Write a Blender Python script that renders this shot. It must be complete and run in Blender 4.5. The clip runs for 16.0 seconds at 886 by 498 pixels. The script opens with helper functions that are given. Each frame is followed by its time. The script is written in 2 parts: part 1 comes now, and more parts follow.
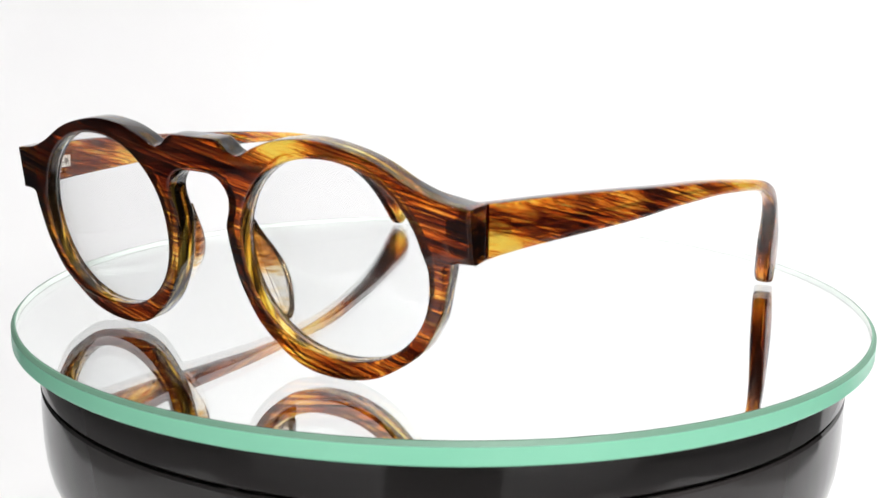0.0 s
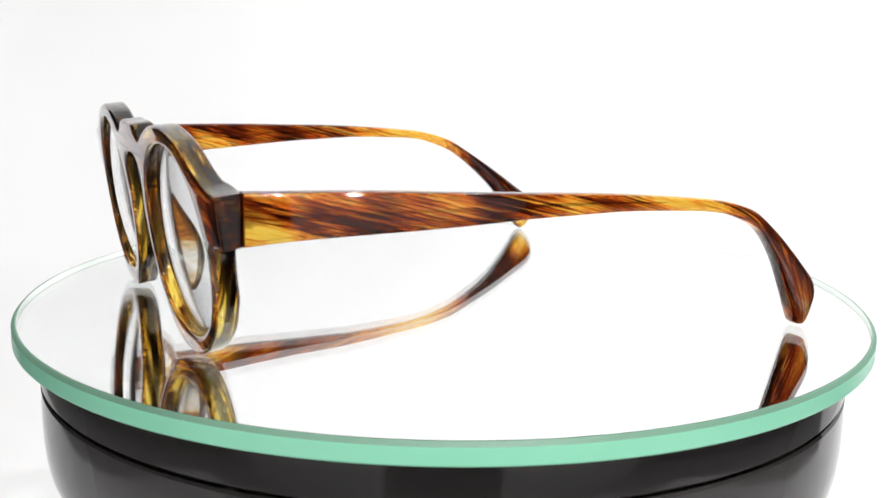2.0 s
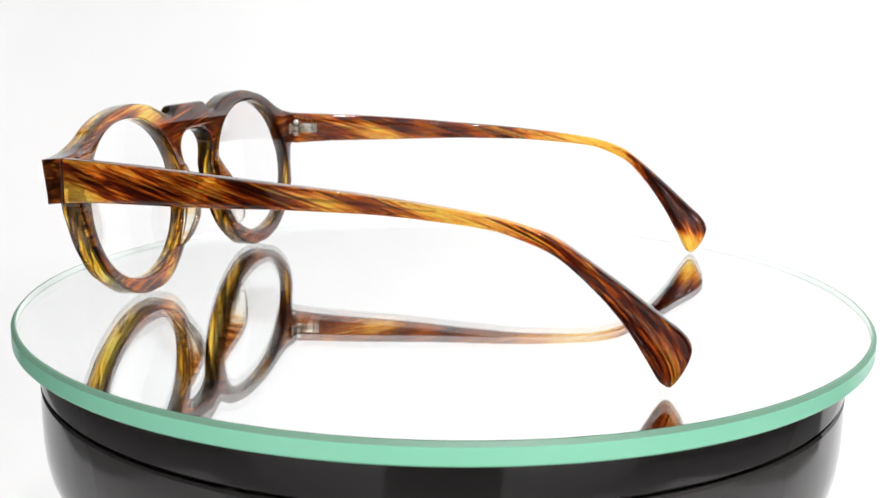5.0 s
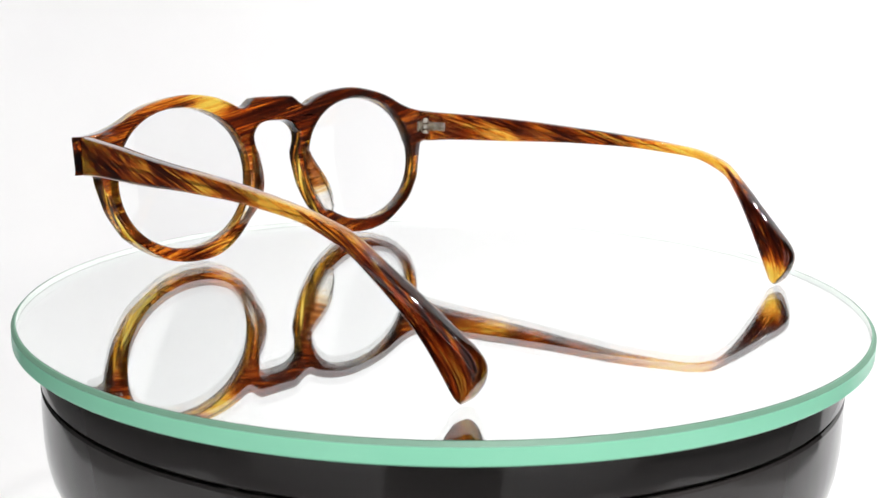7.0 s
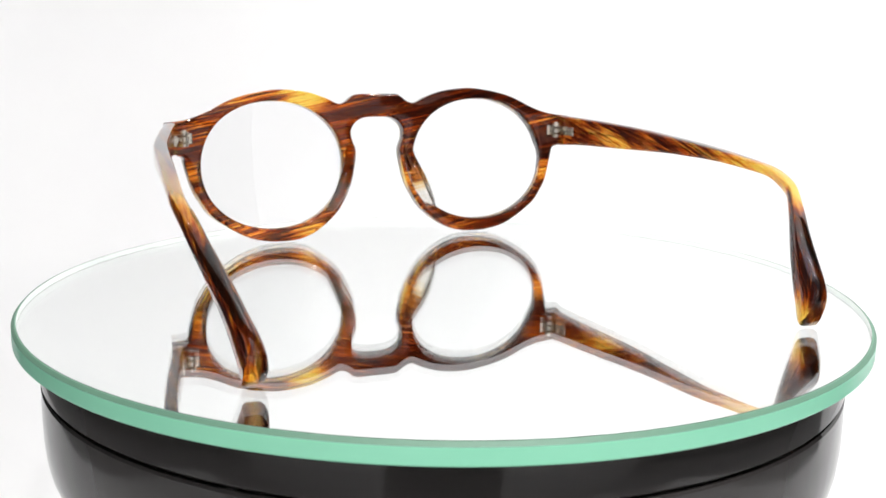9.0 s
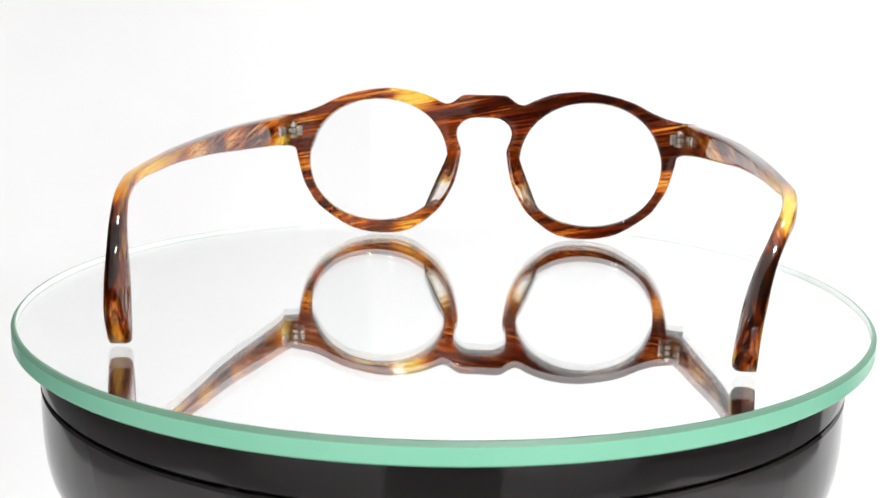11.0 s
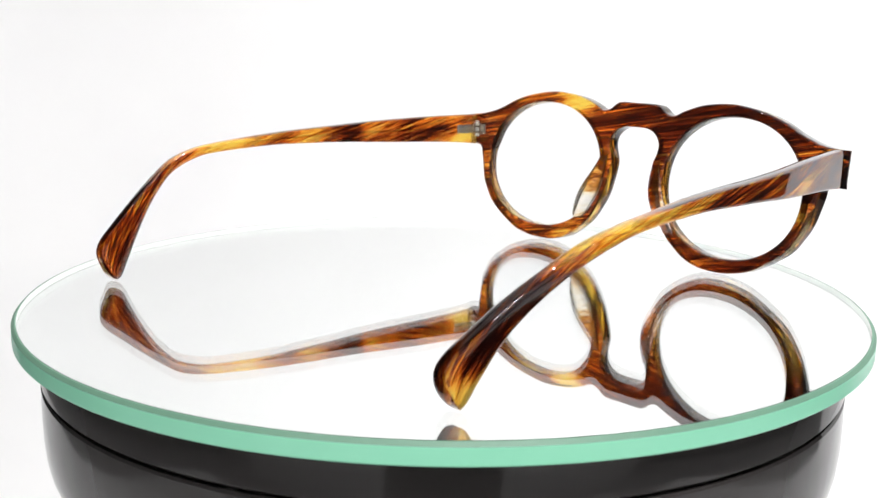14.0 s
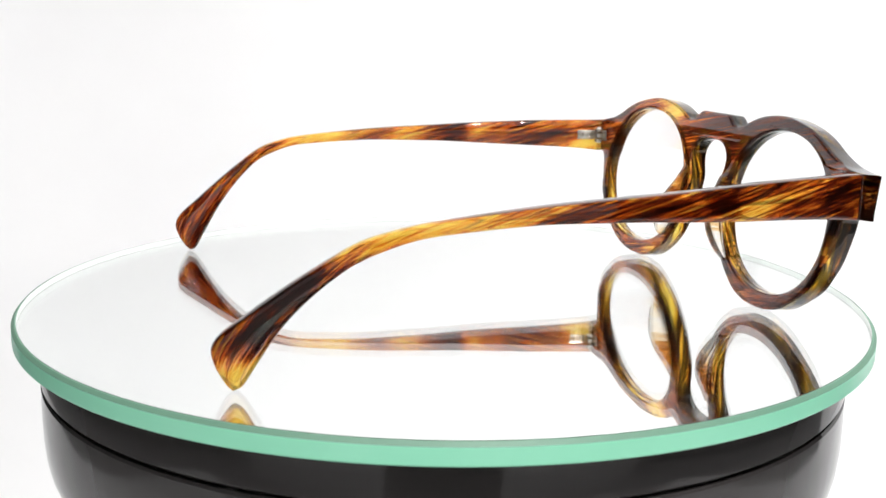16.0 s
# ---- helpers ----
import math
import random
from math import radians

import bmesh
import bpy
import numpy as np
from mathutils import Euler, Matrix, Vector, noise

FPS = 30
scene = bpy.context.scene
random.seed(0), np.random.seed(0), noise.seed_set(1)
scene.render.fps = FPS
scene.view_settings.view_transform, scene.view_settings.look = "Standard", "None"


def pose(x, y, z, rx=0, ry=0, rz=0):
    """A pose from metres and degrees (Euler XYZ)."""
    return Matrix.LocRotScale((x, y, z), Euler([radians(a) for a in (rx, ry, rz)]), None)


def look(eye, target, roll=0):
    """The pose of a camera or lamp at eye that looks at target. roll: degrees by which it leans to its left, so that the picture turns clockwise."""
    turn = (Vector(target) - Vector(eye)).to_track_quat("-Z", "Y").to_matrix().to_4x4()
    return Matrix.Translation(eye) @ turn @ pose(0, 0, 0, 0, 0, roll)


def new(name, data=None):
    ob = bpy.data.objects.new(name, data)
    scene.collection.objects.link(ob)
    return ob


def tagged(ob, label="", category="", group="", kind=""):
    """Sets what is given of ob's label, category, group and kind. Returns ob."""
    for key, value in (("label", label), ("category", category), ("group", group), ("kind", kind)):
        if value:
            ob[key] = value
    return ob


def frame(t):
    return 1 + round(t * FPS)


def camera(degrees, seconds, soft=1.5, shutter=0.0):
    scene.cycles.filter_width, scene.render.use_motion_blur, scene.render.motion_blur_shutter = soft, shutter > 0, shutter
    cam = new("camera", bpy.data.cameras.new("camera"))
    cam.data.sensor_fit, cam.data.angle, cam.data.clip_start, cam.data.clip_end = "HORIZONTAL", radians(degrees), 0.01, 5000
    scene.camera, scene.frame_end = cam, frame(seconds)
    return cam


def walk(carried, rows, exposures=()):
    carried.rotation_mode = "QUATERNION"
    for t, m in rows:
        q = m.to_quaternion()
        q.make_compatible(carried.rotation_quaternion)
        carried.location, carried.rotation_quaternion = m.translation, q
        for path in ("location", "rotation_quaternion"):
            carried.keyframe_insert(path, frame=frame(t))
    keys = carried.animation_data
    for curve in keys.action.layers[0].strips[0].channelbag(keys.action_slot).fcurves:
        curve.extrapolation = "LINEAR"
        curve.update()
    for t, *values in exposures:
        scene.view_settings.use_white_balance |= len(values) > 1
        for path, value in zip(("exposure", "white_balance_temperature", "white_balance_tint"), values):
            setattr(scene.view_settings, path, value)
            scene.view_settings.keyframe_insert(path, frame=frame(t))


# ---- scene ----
SECONDS = 16.0
MM = 0.001
SPIN = -13.53                      # degrees a second
YAW_AT_8 = 34.83                    # the spectacles' heading at 8 s
cam = camera(44.86, SECONDS)
EYE = Vector((-0.00084, -0.28907, 0.07203))
AIM = Vector((math.sin(radians(0.071)), math.cos(radians(11.8975)), -math.sin(radians(11.8975))))
cam.data.dof.use_dof, cam.data.dof.focus_distance, cam.data.dof.aperture_fstop = True, 0.27, 42.0
VIEW = look(EYE, EYE + AIM, 0.869)
walk(cam, [(0.0, VIEW), (SECONDS, VIEW)])

# ---- light ----
world = bpy.data.worlds.new("world")
scene.world = world
world.use_nodes = True
world.node_tree.nodes["Background"].inputs[0].default_value = (0.9, 0.95, 1.0, 1)
world.node_tree.nodes["Background"].inputs[1].default_value = 0.02
scene.view_settings.exposure = 0.18


def lamp(name, eye, target, width, depth, watts, tint=(1, 0.99, 0.985)):
    data = bpy.data.lights.new(name, "AREA")
    data.shape, data.size, data.size_y = "RECTANGLE", width, depth
    data.energy, data.color = watts, tint
    ob = new(name, data)
    ob.matrix_basis = look(eye, target)
    return ob


for x, y, z in [(sx * q, -0.36, 0.46) for sx in (-1, 1) for q in (0.10, 0.17)] + [(sx * 0.20, q, 0.53) for sx in (-1, 1) for q in (-0.03, 0.03)]:
    lamp("tent_lamp", (x, y, z), (x * 0.5, y + 0.36, 0.05), 0.013, 0.013, 1.05 if x > 0 else 0.28)


# ---- materials ----
def material(name):
    m = bpy.data.materials.new(name)
    m.use_nodes = True
    return m, m.node_tree.nodes, m.node_tree.links, m.node_tree.nodes["Principled BSDF"]


def ramp(nodes, stops):
    r = nodes.new("ShaderNodeValToRGB")
    while len(r.color_ramp.elements) < len(stops):
        r.color_ramp.elements.new(0.5)
    for e, (at, c) in zip(r.color_ramp.elements, stops):
        e.position, e.color = at, (*c, 1)
    return r


def noise_at(nodes, links, vector, scale, detail=3, rough=0.5):
    n = nodes.new("ShaderNodeTexNoise")
    n.inputs["Scale"].default_value, n.inputs["Detail"].default_value, n.inputs["Roughness"].default_value = scale, detail, rough
    links.new(vector, n.inputs["Vector"])
    return n


def calc(nodes, links, op, a, b):
    n = nodes.new("ShaderNodeMath")
    n.operation = op
    for i, v in enumerate((a, b)):
        if isinstance(v, (int, float)):
            n.inputs[i].default_value = v
        else:
            links.new(v, n.inputs[i])
    return n.outputs[0]


def along(nodes, links, coords, axis, scale):
    """A coordinate along an axis, times a scale."""
    d = nodes.new("ShaderNodeVectorMath")
    d.operation = "DOT_PRODUCT"
    links.new(coords, d.inputs[0])
    d.inputs[1].default_value = Vector(axis).normalized() * scale
    return d.outputs["Value"]


TORTOISE = [(0.08, (0.014, 0.003, 0.002)), (0.30, (0.095, 0.010, 0.003)), (0.45, (0.43, 0.041, 0.004)),
            (0.62, (0.83, 0.18, 0.011)), (0.80, (0.95, 0.50, 0.04)), (0.95, (0.97, 0.70, 0.11))]
PALE = [(0.18, (0.06, 0.010, 0.003)), (0.36, (0.40, 0.085, 0.010)), (0.50, (0.80, 0.38, 0.05)), (0.64, (0.93, 0.78, 0.50)), (0.82, (0.95, 0.93, 0.90))]
OLIVE = [(0.12, (0.010, 0.006, 0.002)), (0.36, (0.060, 0.030, 0.004)), (0.50, (0.36, 0.125, 0.008)),
         (0.66, (0.82, 0.47, 0.028)), (0.82, (0.93, 0.62, 0.05)), (0.95, (0.97, 0.80, 0.18))]


def acetate(name, grain, across, depth, patches, seed, shift=0.0, clear=0.9,
            bands=((30, 4200, 800, 2.6, 2, 1.9), (24, 1900, 420, 1.3, 3, 2.1), (18, 620, 220, 5.1, 3, 1.5), (20, 120, 50, 9.2, 2, 1.05)), bent=False, stops=None):
    """Streaked tortoiseshell acetate: long fibres along grain, with honey patches (x, y, z, radius in mm, strength)."""
    m, nodes, links, b = material(name)
    co = nodes.new("ShaderNodeTexCoord").outputs["Object"]

    if bent:
        flow = nodes.new("ShaderNodeSeparateXYZ")
        links.new(nodes.new("ShaderNodeUVMap").outputs[0], flow.inputs[0])

    def fibres(a, c, d, offset):
        v = nodes.new("ShaderNodeCombineXYZ")
        if bent:
            for i, (o, k) in enumerate(((flow.outputs[0], a), (flow.outputs[1], c), (along(nodes, links, co, depth, 1.0), d))):
                links.new(calc(nodes, links, "ADD", calc(nodes, links, "MULTIPLY", o, k), seed * 3.7 + offset), v.inputs[i])
            return v.outputs[0]
        for i, (ax, s) in enumerate(((grain, a), (across, c), (depth, d))):
            links.new(calc(nodes, links, "ADD", along(nodes, links, co, ax, s), seed * 3.7 + offset), v.inputs[i])
        return v.outputs[0]
    tone = 0.335 + shift
    for a, c, d, offset, detail, gain in bands:
        n = noise_at(nodes, links, fibres(a, c, d, offset), 1.0, detail, 0.6)
        swing = calc(nodes, links, "MULTIPLY", calc(nodes, links, "SUBTRACT", n.outputs[0], 0.5), gain)
        tone = calc(nodes, links, "ADD", swing, tone)
    for x, y, z, radius, strength in patches:
        gap = nodes.new("ShaderNodeVectorMath")
        gap.operation = "SUBTRACT"
        links.new(co, gap.inputs[0])
        gap.inputs[1].default_value = (x * MM, y * MM, z * MM)
        v = nodes.new("ShaderNodeCombineXYZ")
        for i, (ax, s) in enumerate(((grain, 0.5), (across, 1.0), (depth, 0.4))):
            links.new(along(nodes, links, gap.outputs[0], ax, s / (radius * MM)), v.inputs[i])
        far = nodes.new("ShaderNodeVectorMath")
        far.operation = "LENGTH"
        links.new(v.outputs[0], far.inputs[0])
        near = nodes.new("ShaderNodeMapRange")
        near.interpolation_type = "SMOOTHSTEP"
        links.new(far.outputs["Value"], near.inputs["Value"])
        near.inputs["From Min"].default_value, near.inputs["From Max"].default_value = 1.2, 0.3
        tone = calc(nodes, links, "ADD", tone, calc(nodes, links, "MULTIPLY", near.outputs[0], strength))
    r = ramp(nodes, stops or TORTOISE)
    links.new(tone, r.inputs[0])
    links.new(r.outputs[0], b.inputs["Base Color"])
    b.inputs["Roughness"].default_value = 0.035
    b.inputs["IOR"].default_value = 1.49
    b.inputs["Transmission Weight"].default_value = clear
    b.inputs["Coat Weight"].default_value, b.inputs["Coat Roughness"].default_value, b.inputs["Coat IOR"].default_value = 0.35, 0.02, 1.5
    scratch = noise_at(nodes, links, co, 1400, 2)
    bump = nodes.new("ShaderNodeBump")
    bump.inputs["Strength"].default_value, bump.inputs["Distance"].default_value = 0.03, 0.0001
    links.new(scratch.outputs[0], bump.inputs["Height"])
    links.new(bump.outputs[0], b.inputs["Normal"])
    return m


FRONT_PATCHES = [(-23.5, -1, 47.5, 6, 0.70), (-58, 0, 37, 5, 0.2), (-62, -3, 24, 5, 0.2), (-24, -4, 4.0, 4.6, 0.50), (-11, 0, 27, 4, 0.24),
                 (60, -3, 20, 5, 0.18), (11, 0, 22, 6, 0.2), (-46, -3, 4, 5, 0.15), (34, -1, 46, 22, -0.12), (40, -4, 4, 16, -0.10), (60, -3, 30, 8, -0.12), (12, 0, 34, 7, -0.1), (64, 0, 36, 6, 0.08), (-36, 0, 48, 5, -0.1)]
ACETATE_FRONT = acetate("tortoise_acetate_front", (0.98, 0.0, 0.19), (-0.19, 0, 0.98), (0, 1, 0), FRONT_PATCHES, 1, -0.02, 0.95)
ACETATE_LEFT = acetate("tortoise_acetate_left", (0, 0.90, 0.43), (0, -0.43, 0.90), (1, 0, 0),
                       [(-69, -9, 31.0, 6, 0.56), (-72, -25, 39, 4, 0.22), (-74, -75, 34, 5, 0.36), (-80, -103, 33, 11, 0.45), (-72, -30, 35, 6, -0.26), (-76, -58, 34, 5, -0.2), (-72, -14, 38.5, 3, 0.2), (-76, -48, 38, 3.5, 0.24), (-72, -138, 12, 14, -0.04)], 2, 0.02, 0.72, bent=True)
ACETATE_RIGHT = acetate("tortoise_acetate_right", (0, 0.93, 0.36), (0, -0.36, 0.93), (1, 0, 0),
                        [(74, -37, 33.5, 4, 0.40), (77, -54, 35.5, 4, 0.28), (71, -15, 35, 5, -0.14), (79, -109, 32, 13, 0.50), (65, -146, 2.0, 5.5, 0.55), (72, -62, 36, 6, -0.1), (67, -134, 17, 10, -0.42)], 3, 0.02, 0.72, bent=True)
ACETATE_PAD = acetate("honey_acetate_pad", (0.95, 0.1, 0.25), (-0.25, 0.1, 0.95), (0.1, 0.95, 0), [(20, -9, 15, 6.5, 0.56), (-20, -9, 15, 6.5, 0.56)], 4, 0.04, 0.97, ((60, 700, 120, 5.1, 3, 1.3), (40, 2600, 400, 2.2, 2, 0.7)), stops=PALE)

CORE_BANDS = ((50, 1300, 240, 1.7, 3, 1.5), (30, 420, 90, 4.1, 2, 3.6), (18, 130, 60, 7.7, 2, 1.5))
ARM_BANDS = ((50, 1300, 240, 1.7, 3, 1.2), (30, 420, 90, 4.1, 2, 1.6), (18, 130, 60, 7.7, 2, 1.3))
AMBER = [(0.10, (0.012, 0.004, 0.002)), (0.33, (0.080, 0.013, 0.003)), (0.48, (0.38, 0.056, 0.005)),
         (0.64, (0.78, 0.27, 0.015)), (0.80, (0.94, 0.56, 0.045)), (0.95, (0.97, 0.76, 0.14))]
CORE_FRONT = acetate("honey_core_front", (0, -0.1, 1), (0, 1, 0.1), (1, 0, 0),
                    [(-69, -5, 36, 7, -0.35), (69, -3, 36, 10, -0.40), (-63, -4, 18, 9, 0.10), (56, -4, 20, 30, -0.26), (-38, -2, 51, 22, -0.25), (38, -2, 51, 22, -0.25), (0, -2, 48, 12, -0.3), (-20, -3, 18, 16, -0.05), (11, -2, 22, 8, 0.30), (36, -3, 8, 26, 0.02)], 5, 0.37, 0.95, CORE_BANDS, stops=OLIVE)
CORE_ARM = acetate("honey_core_arm", (0, 1, 0), (1, 0, 0), (0, 0, 1),
                   [(-80, -112, 30, 14, 0.2), (77, -113, 30, 14, 0.40), (-75, -60, 36, 25, -0.15), (75, -60, 36, 25, -0.15), (-74, -138, 13, 15, -0.36), (68, -135, 15, 12, -0.36), (-72, -146.5, 3, 6, 0.45), (66, -147, 3, 5, 0.25)], 6, 0.06, 0.85, ARM_BANDS, stops=AMBER)

LENS, nd, lk, bs = material("clear_lens")
bs.inputs["Base Color"].default_value = (0.99, 0.995, 0.995, 1)
bs.inputs["Roughness"].default_value, bs.inputs["IOR"].default_value, bs.inputs["Transmission Weight"].default_value = 0.0, 1.45, 1.0
bs.inputs["Specular IOR Level"].default_value = 0.3

STEEL, nd, lk, bs = material("hinge_steel")
bs.inputs["Metallic"].default_value, bs.inputs["Roughness"].default_value = 1.0, 0.22
gr = noise_at(nd, lk, nd.new("ShaderNodeTexCoord").outputs["Object"], 900, 3)
rp = ramp(nd, [(0.3, (0.75, 0.71, 0.62)), (0.7, (0.90, 0.86, 0.78))])
lk.new(gr.outputs[0], rp.inputs[0])
lk.new(rp.outputs[0], bs.inputs["Base Color"])

PLATE_TOP, nd, lk, bs = material("plate_glass")
bs.inputs["Base Color"].default_value = (0.985, 0.995, 0.99, 1)
bs.inputs["Roughness"].default_value, bs.inputs["IOR"].default_value, bs.inputs["Transmission Weight"].default_value = 0.0, 1.5, 1.0

SILVER, nd, lk, bs = material("mirror_silver")
bs.inputs["Base Color"].default_value = (0.965, 0.975, 0.97, 1)
bs.inputs["Metallic"].default_value, bs.inputs["Roughness"].default_value = 1.0, 0.0


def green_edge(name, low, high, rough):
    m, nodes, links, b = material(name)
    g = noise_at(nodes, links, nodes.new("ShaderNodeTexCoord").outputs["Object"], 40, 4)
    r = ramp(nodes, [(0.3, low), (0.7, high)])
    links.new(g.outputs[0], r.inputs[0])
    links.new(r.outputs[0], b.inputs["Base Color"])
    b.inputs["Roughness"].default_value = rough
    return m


# One green glass: side brightened for light piped inside, bevel darkened for shade.
EDGE = green_edge("green_glass_edge_lit", (0.36, 0.92, 0.63), (0.40, 0.95, 0.67), 0.25)
BEVEL_SHADED = green_edge("green_glass_bevel_shaded", (0.13, 0.27, 0.19), (0.15, 0.30, 0.21), 0.5)
# Painted dark strip that draws the thin shade lines along the far rim.
SHADE_LINE = green_edge("rim_shade_line", (0.025, 0.05, 0.04), (0.04, 0.07, 0.055), 0.5)
# Pale opaque colour stands in for the brightness seen through the clear rim.
RIM = green_edge("glass_rim_brightness", (0.60, 0.67, 0.63), (0.64, 0.70, 0.66), 0.6)

BLACK, nd, lk, bs = material("black_gloss_plastic")
gr = noise_at(nd, lk, nd.new("ShaderNodeTexCoord").outputs["Object"], 25, 4)
rp = ramp(nd, [(0.3, (0.044, 0.040, 0.039)), (0.7, (0.054, 0.049, 0.048))])
lk.new(gr.outputs[0], rp.inputs[0])
lk.new(rp.outputs[0], bs.inputs["Base Color"])
smear = noise_at(nd, lk, nd.new("ShaderNodeTexCoord").outputs["Object"], 60, 4)
sm = nd.new("ShaderNodeMapRange")
lk.new(smear.outputs[0], sm.inputs["Value"])
sm.inputs["To Min"].default_value, sm.inputs["To Max"].default_value = 0.03, 0.14
lk.new(sm.outputs[0], bs.inputs["Roughness"])
bs.inputs["IOR"].default_value = 1.5
wave = noise_at(nd, lk, nd.new("ShaderNodeTexCoord").outputs["Object"], 45, 2)
bp = nd.new("ShaderNodeBump")
bp.inputs["Strength"].default_value, bp.inputs["Distance"].default_value = 0.12, 0.002
lk.new(wave.outputs[0], bp.inputs["Height"])
lk.new(bp.outputs[0], bs.inputs["Normal"])


def fabric(name, low, high, scale):
    m, nodes, links, b = material(name)
    co = nodes.new("ShaderNodeTexCoord").outputs["Object"]
    g = noise_at(nodes, links, co, scale, 5)
    r = ramp(nodes, [(0.3, low), (0.7, high)])
    links.new(g.outputs[0], r.inputs[0])
    links.new(r.outputs[0], b.inputs["Base Color"])
    b.inputs["Roughness"].default_value = 0.9
    f = noise_at(nodes, links, co, 900, 2)
    bump = nodes.new("ShaderNodeBump")
    bump.inputs["Strength"].default_value, bump.inputs["Distance"].default_value = 0.1, 0.0002
    links.new(f.outputs[0], bump.inputs["Height"])
    links.new(bump.outputs[0], b.inputs["Normal"])
    return m


WHITE = fabric("white_tent_fabric", (0.84, 0.84, 0.845), (0.88, 0.88, 0.88), 6)
GREY = fabric("grey_room_paint", (0.24, 0.24, 0.242), (0.28, 0.28, 0.28), 2)


# ---- building helpers ----
def link_mesh(name, bm, mats, parent=None, label="", smooth=True):
    bmesh.ops.recalc_face_normals(bm, faces=bm.faces)
    if bm.calc_volume(signed=True) < 0:
        bmesh.ops.reverse_faces(bm, faces=bm.faces)
    me = bpy.data.meshes.new(name)
    bm.to_mesh(me)
    bm.free()
    for mat in mats if isinstance(mats, (list, tuple)) else [mats]:
        me.materials.append(mat)
    for poly in me.polygons:
        poly.use_smooth = smooth
    if smooth:
        me.set_sharp_from_angle(angle=radians(35))
    ob = new(name, me)
    ob.parent = parent
    if label:
        tagged(ob, label)
    return ob


def part(name, bm, mat, parent, label="", smooth=True):
    return link_mesh(name, bm, mat, parent, label, smooth)


def catmull(points, closed, steps=6, sharp=()):
    """A smooth line through points; those numbered in sharp stay corners."""
    out, n = [], len(points)
    for i in range(n if closed else n - 1):
        p0, p1, p2, p3 = (Vector(points[k % n] if closed else points[min(max(k, 0), n - 1)]) for k in (i - 1, i, i + 1, i + 2))
        m1 = (p2 - p0) * 0.5 if i not in sharp else (p2 - p1) * 0.8
        m2 = (p3 - p1) * 0.5 if (i + 1) % n not in sharp else (p2 - p1) * 0.8
        for s in range(steps):
            u = s / steps
            out.append(p1 * (2 * u**3 - 3 * u**2 + 1) + m1 * (u**3 - 2 * u**2 + u) + p2 * (-2 * u**3 + 3 * u**2) + m2 * (u**3 - u**2))
    if not closed:
        out.append(Vector(points[-1]))
    return out


def lathe(bm, profile, segments, material_of=None, cap_top=None, cap_bottom=None):
    """Turns a profile of (radius, z) about the z axis."""
    rings = []
    for r, z in profile:
        rings.append([bm.verts.new((r * math.cos(2 * math.pi * k / segments), r * math.sin(2 * math.pi * k / segments), z)) for k in range(segments)])
    for i in range(len(rings) - 1):
        for k in range(segments):
            f = bm.faces.new((rings[i][k], rings[i][(k + 1) % segments], rings[i + 1][(k + 1) % segments], rings[i + 1][k]))
            f.material_index = material_of[i] if material_of else 0
    if cap_top is not None:
        bm.faces.new(rings[0]).material_index = cap_top
    if cap_bottom is not None:
        bm.faces.new(rings[-1]).material_index = cap_bottom


def loft(bm, rings):
    """Joins closed rings of points and caps the ends."""
    vs = [[bm.verts.new(q) for q in ring] for ring in rings]
    n = len(vs[0])
    for a, b in zip(vs, vs[1:]):
        for k in range(n):
            bm.faces.new((a[k], a[(k + 1) % n], b[(k + 1) % n], b[k]))
    bm.faces.new(vs[0])
    bm.faces.new(vs[-1][::-1])


def box(bm, x0, x1, y0, y1, z0, z1, bevel=0.0):
    made = bmesh.ops.create_cube(bm, size=1)["verts"]
    for v in made:
        v.co = Vector(((x0 + x1) / 2 + v.co.x * (x1 - x0), (y0 + y1) / 2 + v.co.y * (y1 - y0), (z0 + z1) / 2 + v.co.z * (z1 - z0)))
    if bevel:
        bmesh.ops.bevel(bm, geom=list({e for v in made for e in v.link_edges}), offset=bevel, segments=2, affect="EDGES", profile=0.5)


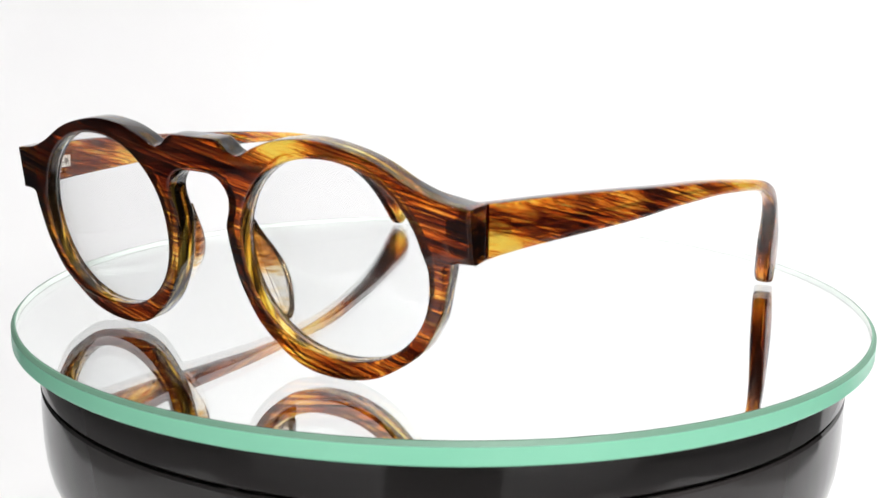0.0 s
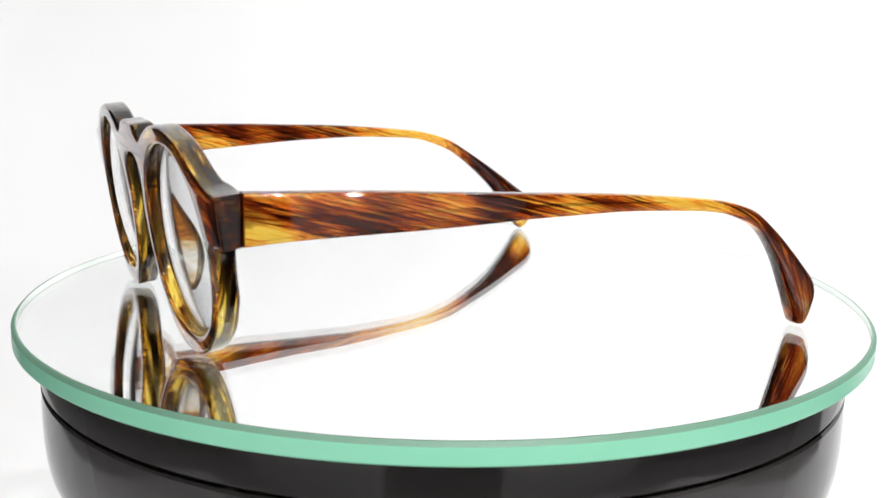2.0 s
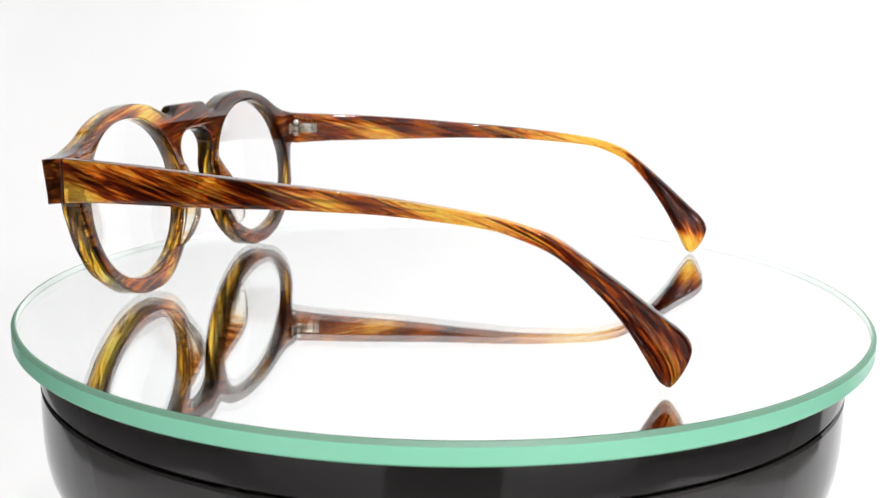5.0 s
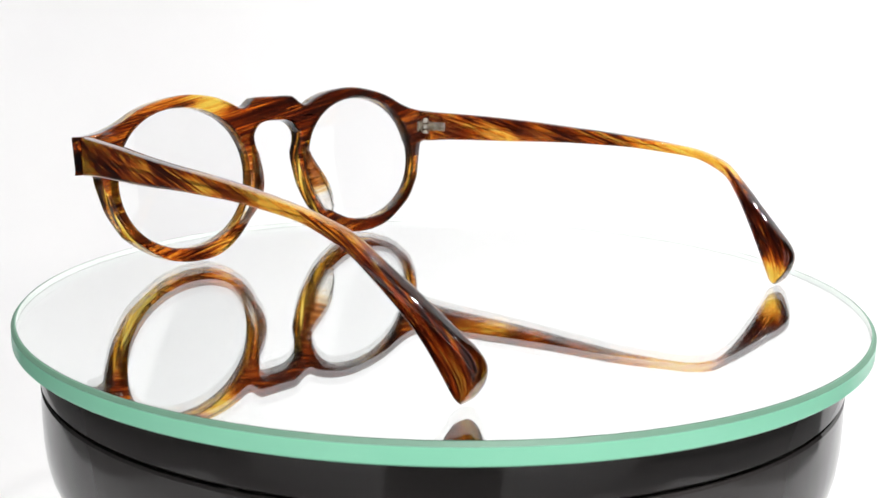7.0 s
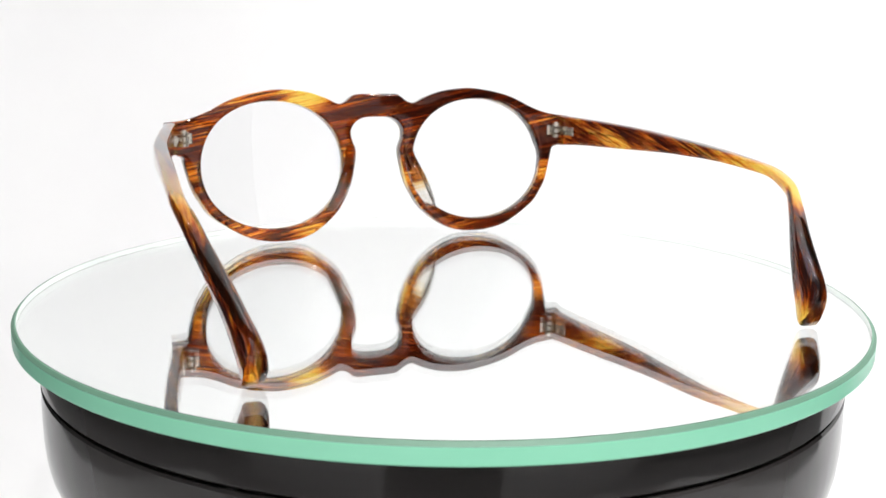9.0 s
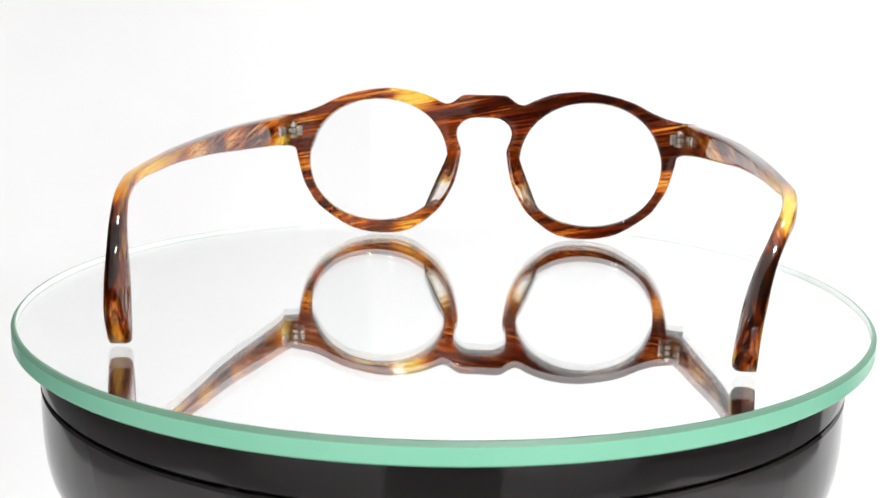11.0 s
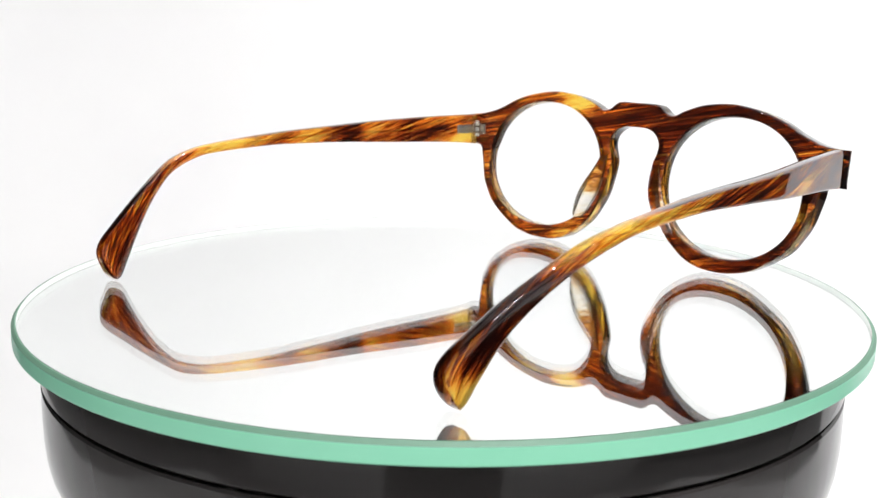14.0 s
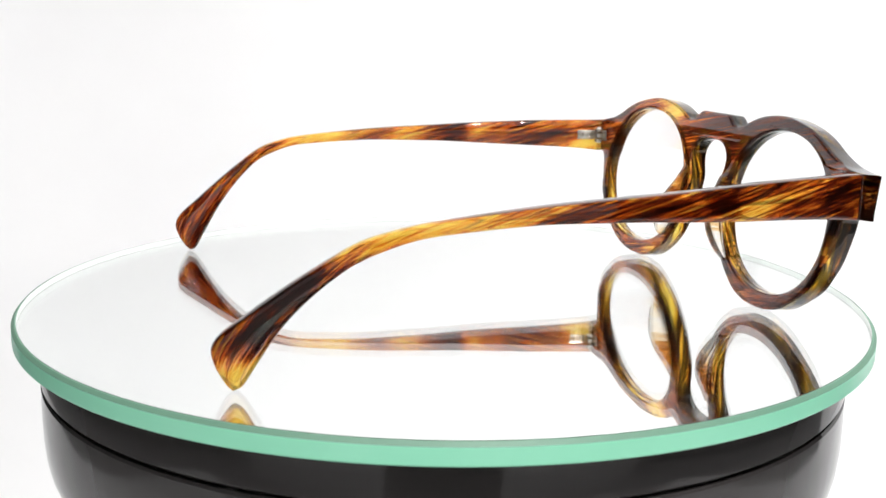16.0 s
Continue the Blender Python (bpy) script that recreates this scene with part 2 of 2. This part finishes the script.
# ---- the setting: a white light tent in a dim room ----
def tent():
    x1, y0, y1, z0, z1 = 0.40, -0.27, 0.55, -0.160, 0.56
    th = 0.004
    # floor and back in one sweep
    bm = bmesh.new()
    line = [(y0, z0), (0.30, z0)]
    for k in range(1, 13):
        a = k / 12 * math.pi / 2
        line.append((0.30 + 0.25 * math.sin(a), z0 + 0.25 * (1 - math.cos(a))))
    line.append((y1, z1))
    under = [(y0, z0 - th), (0.30, z0 - th)]
    for k in range(1, 13):
        a = k / 12 * math.pi / 2
        under.append((0.30 + (0.25 + th) * math.sin(a), z0 + 0.25 - (0.25 + th) * math.cos(a)))
    under.append((y1 + th, z1))
    ring = line + under[::-1]
    loft(bm, [[(-x1, y, z) for y, z in ring], [(x1, y, z) for y, z in ring]])
    tagged(link_mesh("backdrop", bm, WHITE), "seamless white sweep of the light tent", "backdrop", kind="structure")
    for name, a, b, c in (("wall_west", -x1 - th, -x1 - 0.0005, 0.345), ("wall_east", x1 + 0.0005, x1 + th, 0.14)):
        bm = bmesh.new()
        box(bm, a, b, c, y1 + th, z0 - th, z1)
        tagged(link_mesh(name, bm, WHITE, smooth=False), "white fabric side of the light tent", "wall", kind="structure")
    # Unseen white flaps behind the camera, added to brighten the base's reflections.
    for name, a, b in (("reflector_flap_west", -x1 - th, -0.09), ("reflector_flap_east", 0.09, x1 + th)):
        bm = bmesh.new()
        box(bm, a, b, -0.424, -0.42, z0 - th, z1)
        tagged(link_mesh(name, bm, WHITE, smooth=False), "unseen white fabric flap added as a reflector for the black base", "wall", kind="structure")
    bm = bmesh.new()
    box(bm, -x1 - th, x1 + th, -0.06, y1 + th, z1 + 0.0005, z1 + th)
    tagged(link_mesh("ceiling", bm, WHITE, smooth=False), "white fabric top of the light tent", "ceiling", kind="structure")


def room():
    x, y0, y1, z0, z1, th = 1.6, -2.2, 1.2, -0.85, 1.65, 0.1
    for name, ext in (("wall_1", (-x - th, -x, y0, y1, z0, z1)), ("wall_2", (x, x + th, y0, y1, z0, z1)),
                      ("wall_3", (-x - th, x + th, y0 - th, y0, z0, z1)), ("wall_4", (-x - th, x + th, y1, y1 + th, z0, z1)),
                      ("floor", (-x - th, x + th, y0 - th, y1 + th, z0 - th, z0)), ("ceiling_room", (-x - th, x + th, y0 - th, y1 + th, z1, z1 + th))):
        bm = bmesh.new()
        box(bm, *ext)
        tagged(link_mesh(name, bm, GREY, smooth=False), "plain dim grey painted room surface", name.split("_")[0], kind="structure")
    bm = bmesh.new()
    box(bm, -0.6, 0.6, -0.46, 0.7, -0.190, -0.165, 0.003)
    top = link_mesh("worktop", bm, GREY)
    tagged(top, "plain grey table top under the light tent", "table", kind="structure")


tent()
room()


# ---- turntable ----
def turntable():
    base = tagged(new("turntable_base"), "glossy black round plastic turntable base with a thin groove", "turntable")
    base.location = (0, 0, -0.160)
    up = 0.160
    def turned(name, profile, label=""):
        bm = bmesh.new()
        lathe(bm, [(r, z + up) for r, z in profile], 180, None, 0, 0)
        part(name, bm, BLACK, base, label)
    turned("upper_ring", [(0.1010, -0.0053), (0.1030, -0.0055), (0.1048, -0.0063), (0.1057, -0.0076), (0.1060, -0.0092), (0.1060, -0.0150), (0.1057, -0.0154), (0.1010, -0.0154)])
    turned("groove", [(0.1032, -0.0152), (0.1032, -0.0166)], "dark recessed groove")
    turned("middle_ring", [(0.1010, -0.0164), (0.1055, -0.0164), (0.1060, -0.0169), (0.1061, -0.0240), (0.1060, -0.0300), (0.1056, -0.0345), (0.1050, -0.0375), (0.1041, -0.0398), (0.1010, -0.0401)])
    turned("lower_groove", [(0.1026, -0.0399), (0.1026, -0.0411)], "dark recessed groove")
    turned("lower_body", [(0.1000, -0.0409), (0.1037, -0.0409), (0.1034, -0.0417), (0.1020, -0.0455), (0.1004, -0.0520), (0.0996, -0.0650), (0.0992, -0.1100), (0.0990, -0.1570), (0.0984, -0.1596), (0.0970, -0.1600)])
    plate = tagged(new("mirror_plate"), "round silvered glass plate with a pale green edge", "mirror")
    bm = bmesh.new()
    lathe(bm, [(0.1107, 0.0), (0.1107, -0.0008), (0.1107, -0.0048)], 240, [2, 1], 0)
    disc = part("glass_disc", bm, [PLATE_TOP, RIM, SHADE_LINE], plate)
    disc.visible_shadow = False
    bm = bmesh.new()
    lathe(bm, [(0.1107, -0.0048), (0.1107, -0.0050)], 240, None, 0, 0)
    part("silver_backing", bm, SILVER, plate, "bright silvered mirror backing")
    bm = bmesh.new()
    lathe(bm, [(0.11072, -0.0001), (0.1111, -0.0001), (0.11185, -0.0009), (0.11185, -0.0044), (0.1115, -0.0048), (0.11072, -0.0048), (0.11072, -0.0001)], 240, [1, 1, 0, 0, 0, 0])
    part("edge", bm, [EDGE, BEVEL_SHADED], plate, "pale green polished glass edge with light and shade put into its colours")
    return base, plate


turntable_base, mirror_plate = turntable()


# ---- spectacles: x across, y forward, z up, in mm from the middle of the front ----
TILT = 0.118
OUTLINE = [(0, 47.8), (6.5, 47.8), (8.6, 47.0), (10.8, 45.4), (13.6, 44.8), (18, 46.8), (24.5, 48.8), (33.8, 49.6), (43, 48.3), (50, 46.2),
           (56.5, 43.0), (62, 41.0), (66, 40.2), (70.3, 39.8), (70.3, 29.4), (66.5, 29.2), (64.6, 28.2), (63.9, 25.2), (62, 18.5), (59.6, 14),
           (55.8, 9), (47, 3.0), (40, 0.8), (34, 0.3), (28, 0.8), (22, 3.2), (15, 9), (10.5, 16.5), (8.8, 22), (7.8, 28), (8.0, 30.2),
           (9.1, 33.2), (9.2, 36), (7.4, 38.6), (4.3, 40), (0, 40.2)]
EYE_X, EYE_Z, EYE_A, EYE_B = 35.9, 25.3, 23.6, 20.6
THICK, PROUD = 5.4, 0.20


def face_bow(x):
    """How far the front's face bows forward of a flat sheet, in mm."""
    return 0.9 - 2.4 * (x / 70) ** 2


def tilted(x, d, z):
    """A point d mm behind the leaning, bowed front's face."""
    return Vector((x, TILT * (z - 35) - d + PROUD + face_bow(x), z + TILT * (d - PROUD))) * MM


def eye_line(side, a, b, count):
    out = []
    for k in range(count):
        u = 2 * math.pi * k / count
        c, s = math.cos(u), math.sin(u)
        e = 2 / 2.1
        out.append((side * EYE_X + a * math.copysign(abs(c) ** e, c), EYE_Z + b * math.copysign(abs(s) ** e, s)))
    return out


def core_faces(bm, axis, limit, reach=1.0):
    """The cut edges of the sheet show its honey core."""
    bm.normal_update()
    for f in bm.faces:
        f.material_index = 1 if abs(f.normal.dot(axis)) < limit and abs(f.calc_center_median().x) < reach else 0


def front_mesh():
    """The front: one outline with two holes, extruded and rounded through a curve."""
    half = catmull([(x, z, 0) for x, z in OUTLINE], False, 6, (13, 14, 30))
    loop = [(v.x, v.y) for v in half] + [(-v.x, v.y) for v in half[-2:0:-1]]
    cu = bpy.data.curves.new("front", "CURVE")
    cu.dimensions, cu.fill_mode = "2D", "BOTH"
    cu.extrude, cu.bevel_depth, cu.bevel_resolution, cu.offset = THICK / 2 - 0.85, 0.85, 4, -0.85
    for pts in (loop, eye_line(-1, EYE_A, EYE_B, 96), eye_line(1, EYE_A, EYE_B, 96)):
        sp = cu.splines.new("POLY")
        sp.points.add(len(pts) - 1)
        sp.use_cyclic_u = True
        for q, (x, z) in zip(sp.points, pts):
            q.co = (x, z, 0, 1)
    ob = bpy.data.objects.new("front_curve", cu)
    scene.collection.objects.link(ob)
    dg = bpy.context.evaluated_depsgraph_get()
    me = bpy.data.meshes.new_from_object(ob.evaluated_get(dg))
    bpy.data.objects.remove(ob)
    bm = bmesh.new()
    bm.from_mesh(me)
    bpy.data.meshes.remove(me)
    bmesh.ops.remove_doubles(bm, verts=bm.verts, dist=0.01)
    for v in bm.verts:
        x, z, d = v.co
        d, back = THICK / 2 - d, 0.0
        if d > THICK / 2:
            swell = min(1.0, max(0.0, (abs(x) - 60.5) / 4.5))
            back = (6.7 + TILT * (z - 35) - THICK + PROUD + face_bow(x)) * swell * swell * (3 - 2 * swell)
        flare = min(1.0, max(0.0, (abs(x) - 44) / 14)) * min(1.0, max(0.0, (30.5 - z) / 3)) * (1 - d / THICK)
        x += math.copysign(0.8 * flare, x)
        v.co = tilted(x, d, z) - Vector((0, back, 0)) * MM
    core_faces(bm, Vector((0, 1, -TILT)).normalized(), 0.30, 0.0685)
    return bm


def temple_mesh(side):
    """An arm: paired points of its upper and lower edge, swept with a rounded section that bows out and in."""
    top = [(-6.75, 40.3), (-17.3, 40.2), (-28.8, 40.0), (-40.1, 39.6), (-51.4, 39.1), (-62.7, 38.5), (-74.1, 38.0), (-85.5, 37.3), (-97.0, 36.3), (-108.7, 35.0),
           (-114.8, 33.7), (-121.2, 31.4), (-127.8, 26.8), (-134.7, 21.4), (-141.8, 15.5), (-146.2, 11.9), (-148.0, 8.8), (-147.4, 5.5), (-145.6, 2.2)]
    low = [(-6.75, 29.8), (-17.0, 30.7), (-28.6, 31.3), (-40.0, 31.8), (-51.4, 32.4), (-62.8, 33.0), (-74.2, 33.3), (-85.6, 33.5), (-97.1, 33.0), (-108.8, 32.1),
           (-115.0, 30.5), (-121.4, 27.6), (-126.1, 23.6), (-131.0, 18.2), (-135.4, 12.1), (-139.3, 5.4), (-141.6, 1.5), (-143.1, 0.4), (-144.1, 0.5)]
    if side < 0:
        bow = [(-6.7, 70.5), (-12, 71.7), (-20, 73.4), (-31, 75.5), (-50, 78.8), (-68, 80.3), (-85, 81.4), (-97, 82), (-109, 82.6), (-116, 82.4), (-126, 80.7), (-137, 77.3), (-152, 72.0)]
    else:
        bow = [(-6.7, 70.5), (-12, 71.6), (-20, 73.2), (-31, 75.2), (-50, 78.3), (-68, 79.6), (-85, 80.2), (-100, 80.8), (-110, 81.0), (-120, 79.3), (-126, 76.7), (-137, 71.2), (-152, 65.8)]
    thick = [(-5, 3.8), (-31, 4.1), (-68, 4.0), (-97, 3.8), (-116, 3.6), (-126, 4.0), (-137, 4.8), (-150, 5.3)]

    def at(table, y):
        line = [v for v in catmull([(a, b, 0) for a, b in table], False, 6)]
        ys, vs = [-v.x for v in line], [v.y for v in line]
        return float(np.interp(-y, ys, vs))
    top, low = ([(y - 1.6 * min(1.0, max(0.0, (-y - 105) / 35)), z) for y, z in edge] for edge in (top, low))
    t3, l3 = catmull([(y, z, 0) for y, z in top], False, 4), catmull([(y, z, 0) for y, z in low], False, 4)
    rings, flow, run, slant, last = [], [], 0.0, 0.0, None
    for i, (a, b) in enumerate(zip(t3, l3)):
        mid, arm = (a + b) / 2, (a - b) / 2
        w = at(thick, mid.x) / 2
        if i > len(t3) - 6:
            w *= (1 - ((i - len(t3) + 6) / 6.5) ** 2) ** 0.5
        if i:
            run += (mid - last).length
            slant += (mid - last).length * float(np.interp(-mid.x, (0, 90, 125), (0.25, 0.23, 0.08)))
        last = mid
        ring = []
        for k in range(28):
            u = 2 * math.pi * k / 28
            c, s = math.cos(u), math.sin(u)
            e = float(np.interp(-mid.x, (6, 12, 85, 106, 118, 132), (0.2, 0.36, 0.43, 0.68, 0.62, 0.42 if c > 0 else 0.80)))
            q = mid + arm * math.copysign(abs(s) ** e, s)
            x = at(bow, mid.x) - w + w * math.copysign(abs(c) ** e, c)
            ring.append(Vector((side * x, q.x, max(q.y, 0.1))) * MM)
            flow.append((run * MM, (arm.length * math.copysign(abs(s) ** e, s) * 0.9 + slant) * MM))
        rings.append(ring)
    bm = bmesh.new()
    loft(bm, rings)
    bm.verts.index_update()
    layer = bm.loops.layers.uv.new("flow")
    for f in bm.faces:
        for lp in f.loops:
            lp[layer].uv = flow[lp.vert.index]
    core_faces(bm, Vector((1, 0, 0)), 0.5)
    return bm


def lens_mesh(side):
    """A thin curved lens, seated in the rim."""
    bm = bmesh.new()
    radius, seat, thick, rings, count = 105.0, 2.5, 1.8, 12, 96
    faces = []
    for d0 in (seat, seat + thick):
        edge = eye_line(side, EYE_A + 0.35, EYE_B + 0.35, count)
        sag = lambda q: (radius - math.sqrt(radius**2 - q)) - (radius - math.sqrt(radius**2 - 23.0**2))
        centre = bm.verts.new(tilted(side * EYE_X, d0 + sag(0.0), EYE_Z))
        loops = []
        for r in range(1, rings + 1):
            row = []
            for x, z in edge:
                dx, dz = (x - side * EYE_X) * r / rings, (z - EYE_Z) * r / rings
                row.append(bm.verts.new(tilted(side * EYE_X + dx, d0 + sag(dx * dx + dz * dz), EYE_Z + dz)))
            loops.append(row)
        for k in range(count):
            bm.faces.new((centre, loops[0][k], loops[0][(k + 1) % count]))
            for a, b in zip(loops, loops[1:]):
                bm.faces.new((a[k], a[(k + 1) % count], b[(k + 1) % count], b[k]))
        faces.append(loops[-1])
    for k in range(count):
        bm.faces.new((faces[0][k], faces[0][(k + 1) % count], faces[1][(k + 1) % count], faces[1][k]))
    return bm


def pad_mesh(side):
    """A nose pad: a long rounded swelling on the back of the rim beside the nose."""
    line = catmull([(9.6, 31.0, 0), (9.9, 26, 0), (11.2, 20.5, 0), (13.8, 14.5, 0), (17.5, 9.2, 0)], False, 6)
    rings, n = [], len(line)
    for i, q in enumerate(line):
        u = i / (n - 1)
        swell = math.sin(math.pi * (0.04 + 0.90 * u ** 1.35))
        deep, wide = 5.2 * swell, 1.1 + 1.3 * swell
        ring = []
        for k in range(20):
            a = 2 * math.pi * k / 20
            c, s = math.cos(a), math.sin(a)
            d = THICK + 0.03 + deep * (0.5 + 0.5 * math.copysign(abs(s) ** 0.7, s))
            ring.append(tilted(side * (q.x + 0.5 + wide * math.copysign(abs(c) ** 0.8, c) + 0.28 * (d - THICK)), d, q.y))
        rings.append(ring)
    bm = bmesh.new()
    loft(bm, rings)
    return bm


def barrel(bm, x, y, z0, z1, r):
    rings = []
    for z, k in ((z0, 0.86), (z0 + 0.15, 1), (z1 - 0.15, 1), (z1, 0.86)):
        rings.append([Vector((x + r * k * math.cos(a), y + r * k * math.sin(a), z)) * MM for a in [2 * math.pi * j / 20 for j in range(20)]])
    loft(bm, rings)


def hinge(side, owner):
    bm = bmesh.new()
    a, b = sorted((side * 62.0, side * 65.0))
    box(bm, a * MM, b * MM, -7.3 * MM, -6.72 * MM, 33.6 * MM, 37.0 * MM, 0.0003)
    h = part("hinge", bm, STEEL, owner, "small pale steel barrel hinge")
    bm = bmesh.new()
    box(bm, -0.40 * MM, 0.35 * MM, -15.0 * MM, -7.6 * MM, 33.7 * MM, 36.9 * MM, 0.00025)
    for v in bm.verts:
        v.co.x = side * (v.co.x + (66.95 + 0.2 * (-v.co.y / MM - 8.0)) * MM)
    part("temple_leaf", bm, STEEL, h)
    for y in (-10.8, -13.6):
        bm = bmesh.new()
        x = 66.95 + 0.2 * (-y - 8.0) - 0.40
        loft(bm, [[Vector((side * (x - out), y + r * math.cos(a), 35.3 + r * math.sin(a))) * MM for a in [2 * math.pi * j / 16 for j in range(16)]] for out, r in ((-0.1, 0.75), (0.10, 0.75), (0.22, 0.55))])
        part("rivet", bm, STEEL, h)
    for z0, z1 in ((32.9, 34.1), (34.45, 36.15), (36.5, 37.7)):
        bm = bmesh.new()
        barrel(bm, side * 64.9, -8.4, z0, z1, 1.65)
        part("knuckle", bm, STEEL, h)
    bm = bmesh.new()
    barrel(bm, side * 64.9, -8.4, 37.6, 38.2, 0.9)
    part("screw", bm, STEEL, h)


WIRE = [(70.6, -13, 35.4, 0.25), (72.2, -20, 35.5, 0.25), (74.2, -31, 35.6, 0.25), (76.6, -50, 35.7, 0.25), (77.9, -68, 35.7, 0.22), (78.6, -85, 35.4, 0.16), (78.6, -98, 34.6, 0.05)]


def spectacles():
    top = tagged(new("eyeglasses"), "round streaked tortoiseshell acetate eyeglasses standing open on a mirror plate", "eyeglasses")
    part("front_frame", front_mesh(), [ACETATE_FRONT, CORE_FRONT], top)
    for side, mat in ((-1, ACETATE_LEFT), (1, ACETATE_RIGHT)):
        part("temple", temple_mesh(side), [mat, CORE_ARM], top, "tapered streaked brown and honey arm, curved down at the ear")
        bm = bmesh.new()
        loft(bm, [[Vector((side * (x + dx), y, z + dz)) * MM for dx, dz in ((-w, -1.6 * w), (w, -1.6 * w), (w, 1.6 * w), (-w, 1.6 * w))] for x, y, z, w in WIRE])
        part("core_wire", bm, STEEL, top, "thin steel core wire inside the arm")
        lens = part("lens", lens_mesh(side), LENS, top, "clear colourless lens")
        lens.visible_shadow = False
        part("nose_pad", pad_mesh(side), ACETATE_PAD, top, "translucent honey acetate nose pad")
        hinge(side, top)
    return top


eyeglasses = spectacles()


# ---- what turns ----
def motions():
    glasses_rows, plate_rows = [], []
    for k in range(33):
        t = k * 0.5
        turn = pose(0, 0, 0, 0, 0, SPIN * (t - 8))
        glasses_rows.append((t, turn @ pose(-41.8 * MM, 69.27 * MM, 0, 0, 0, YAW_AT_8)))
        plate_rows.append((t, turn))
    walk(eyeglasses, glasses_rows)
    walk(mirror_plate, plate_rows)


motions()
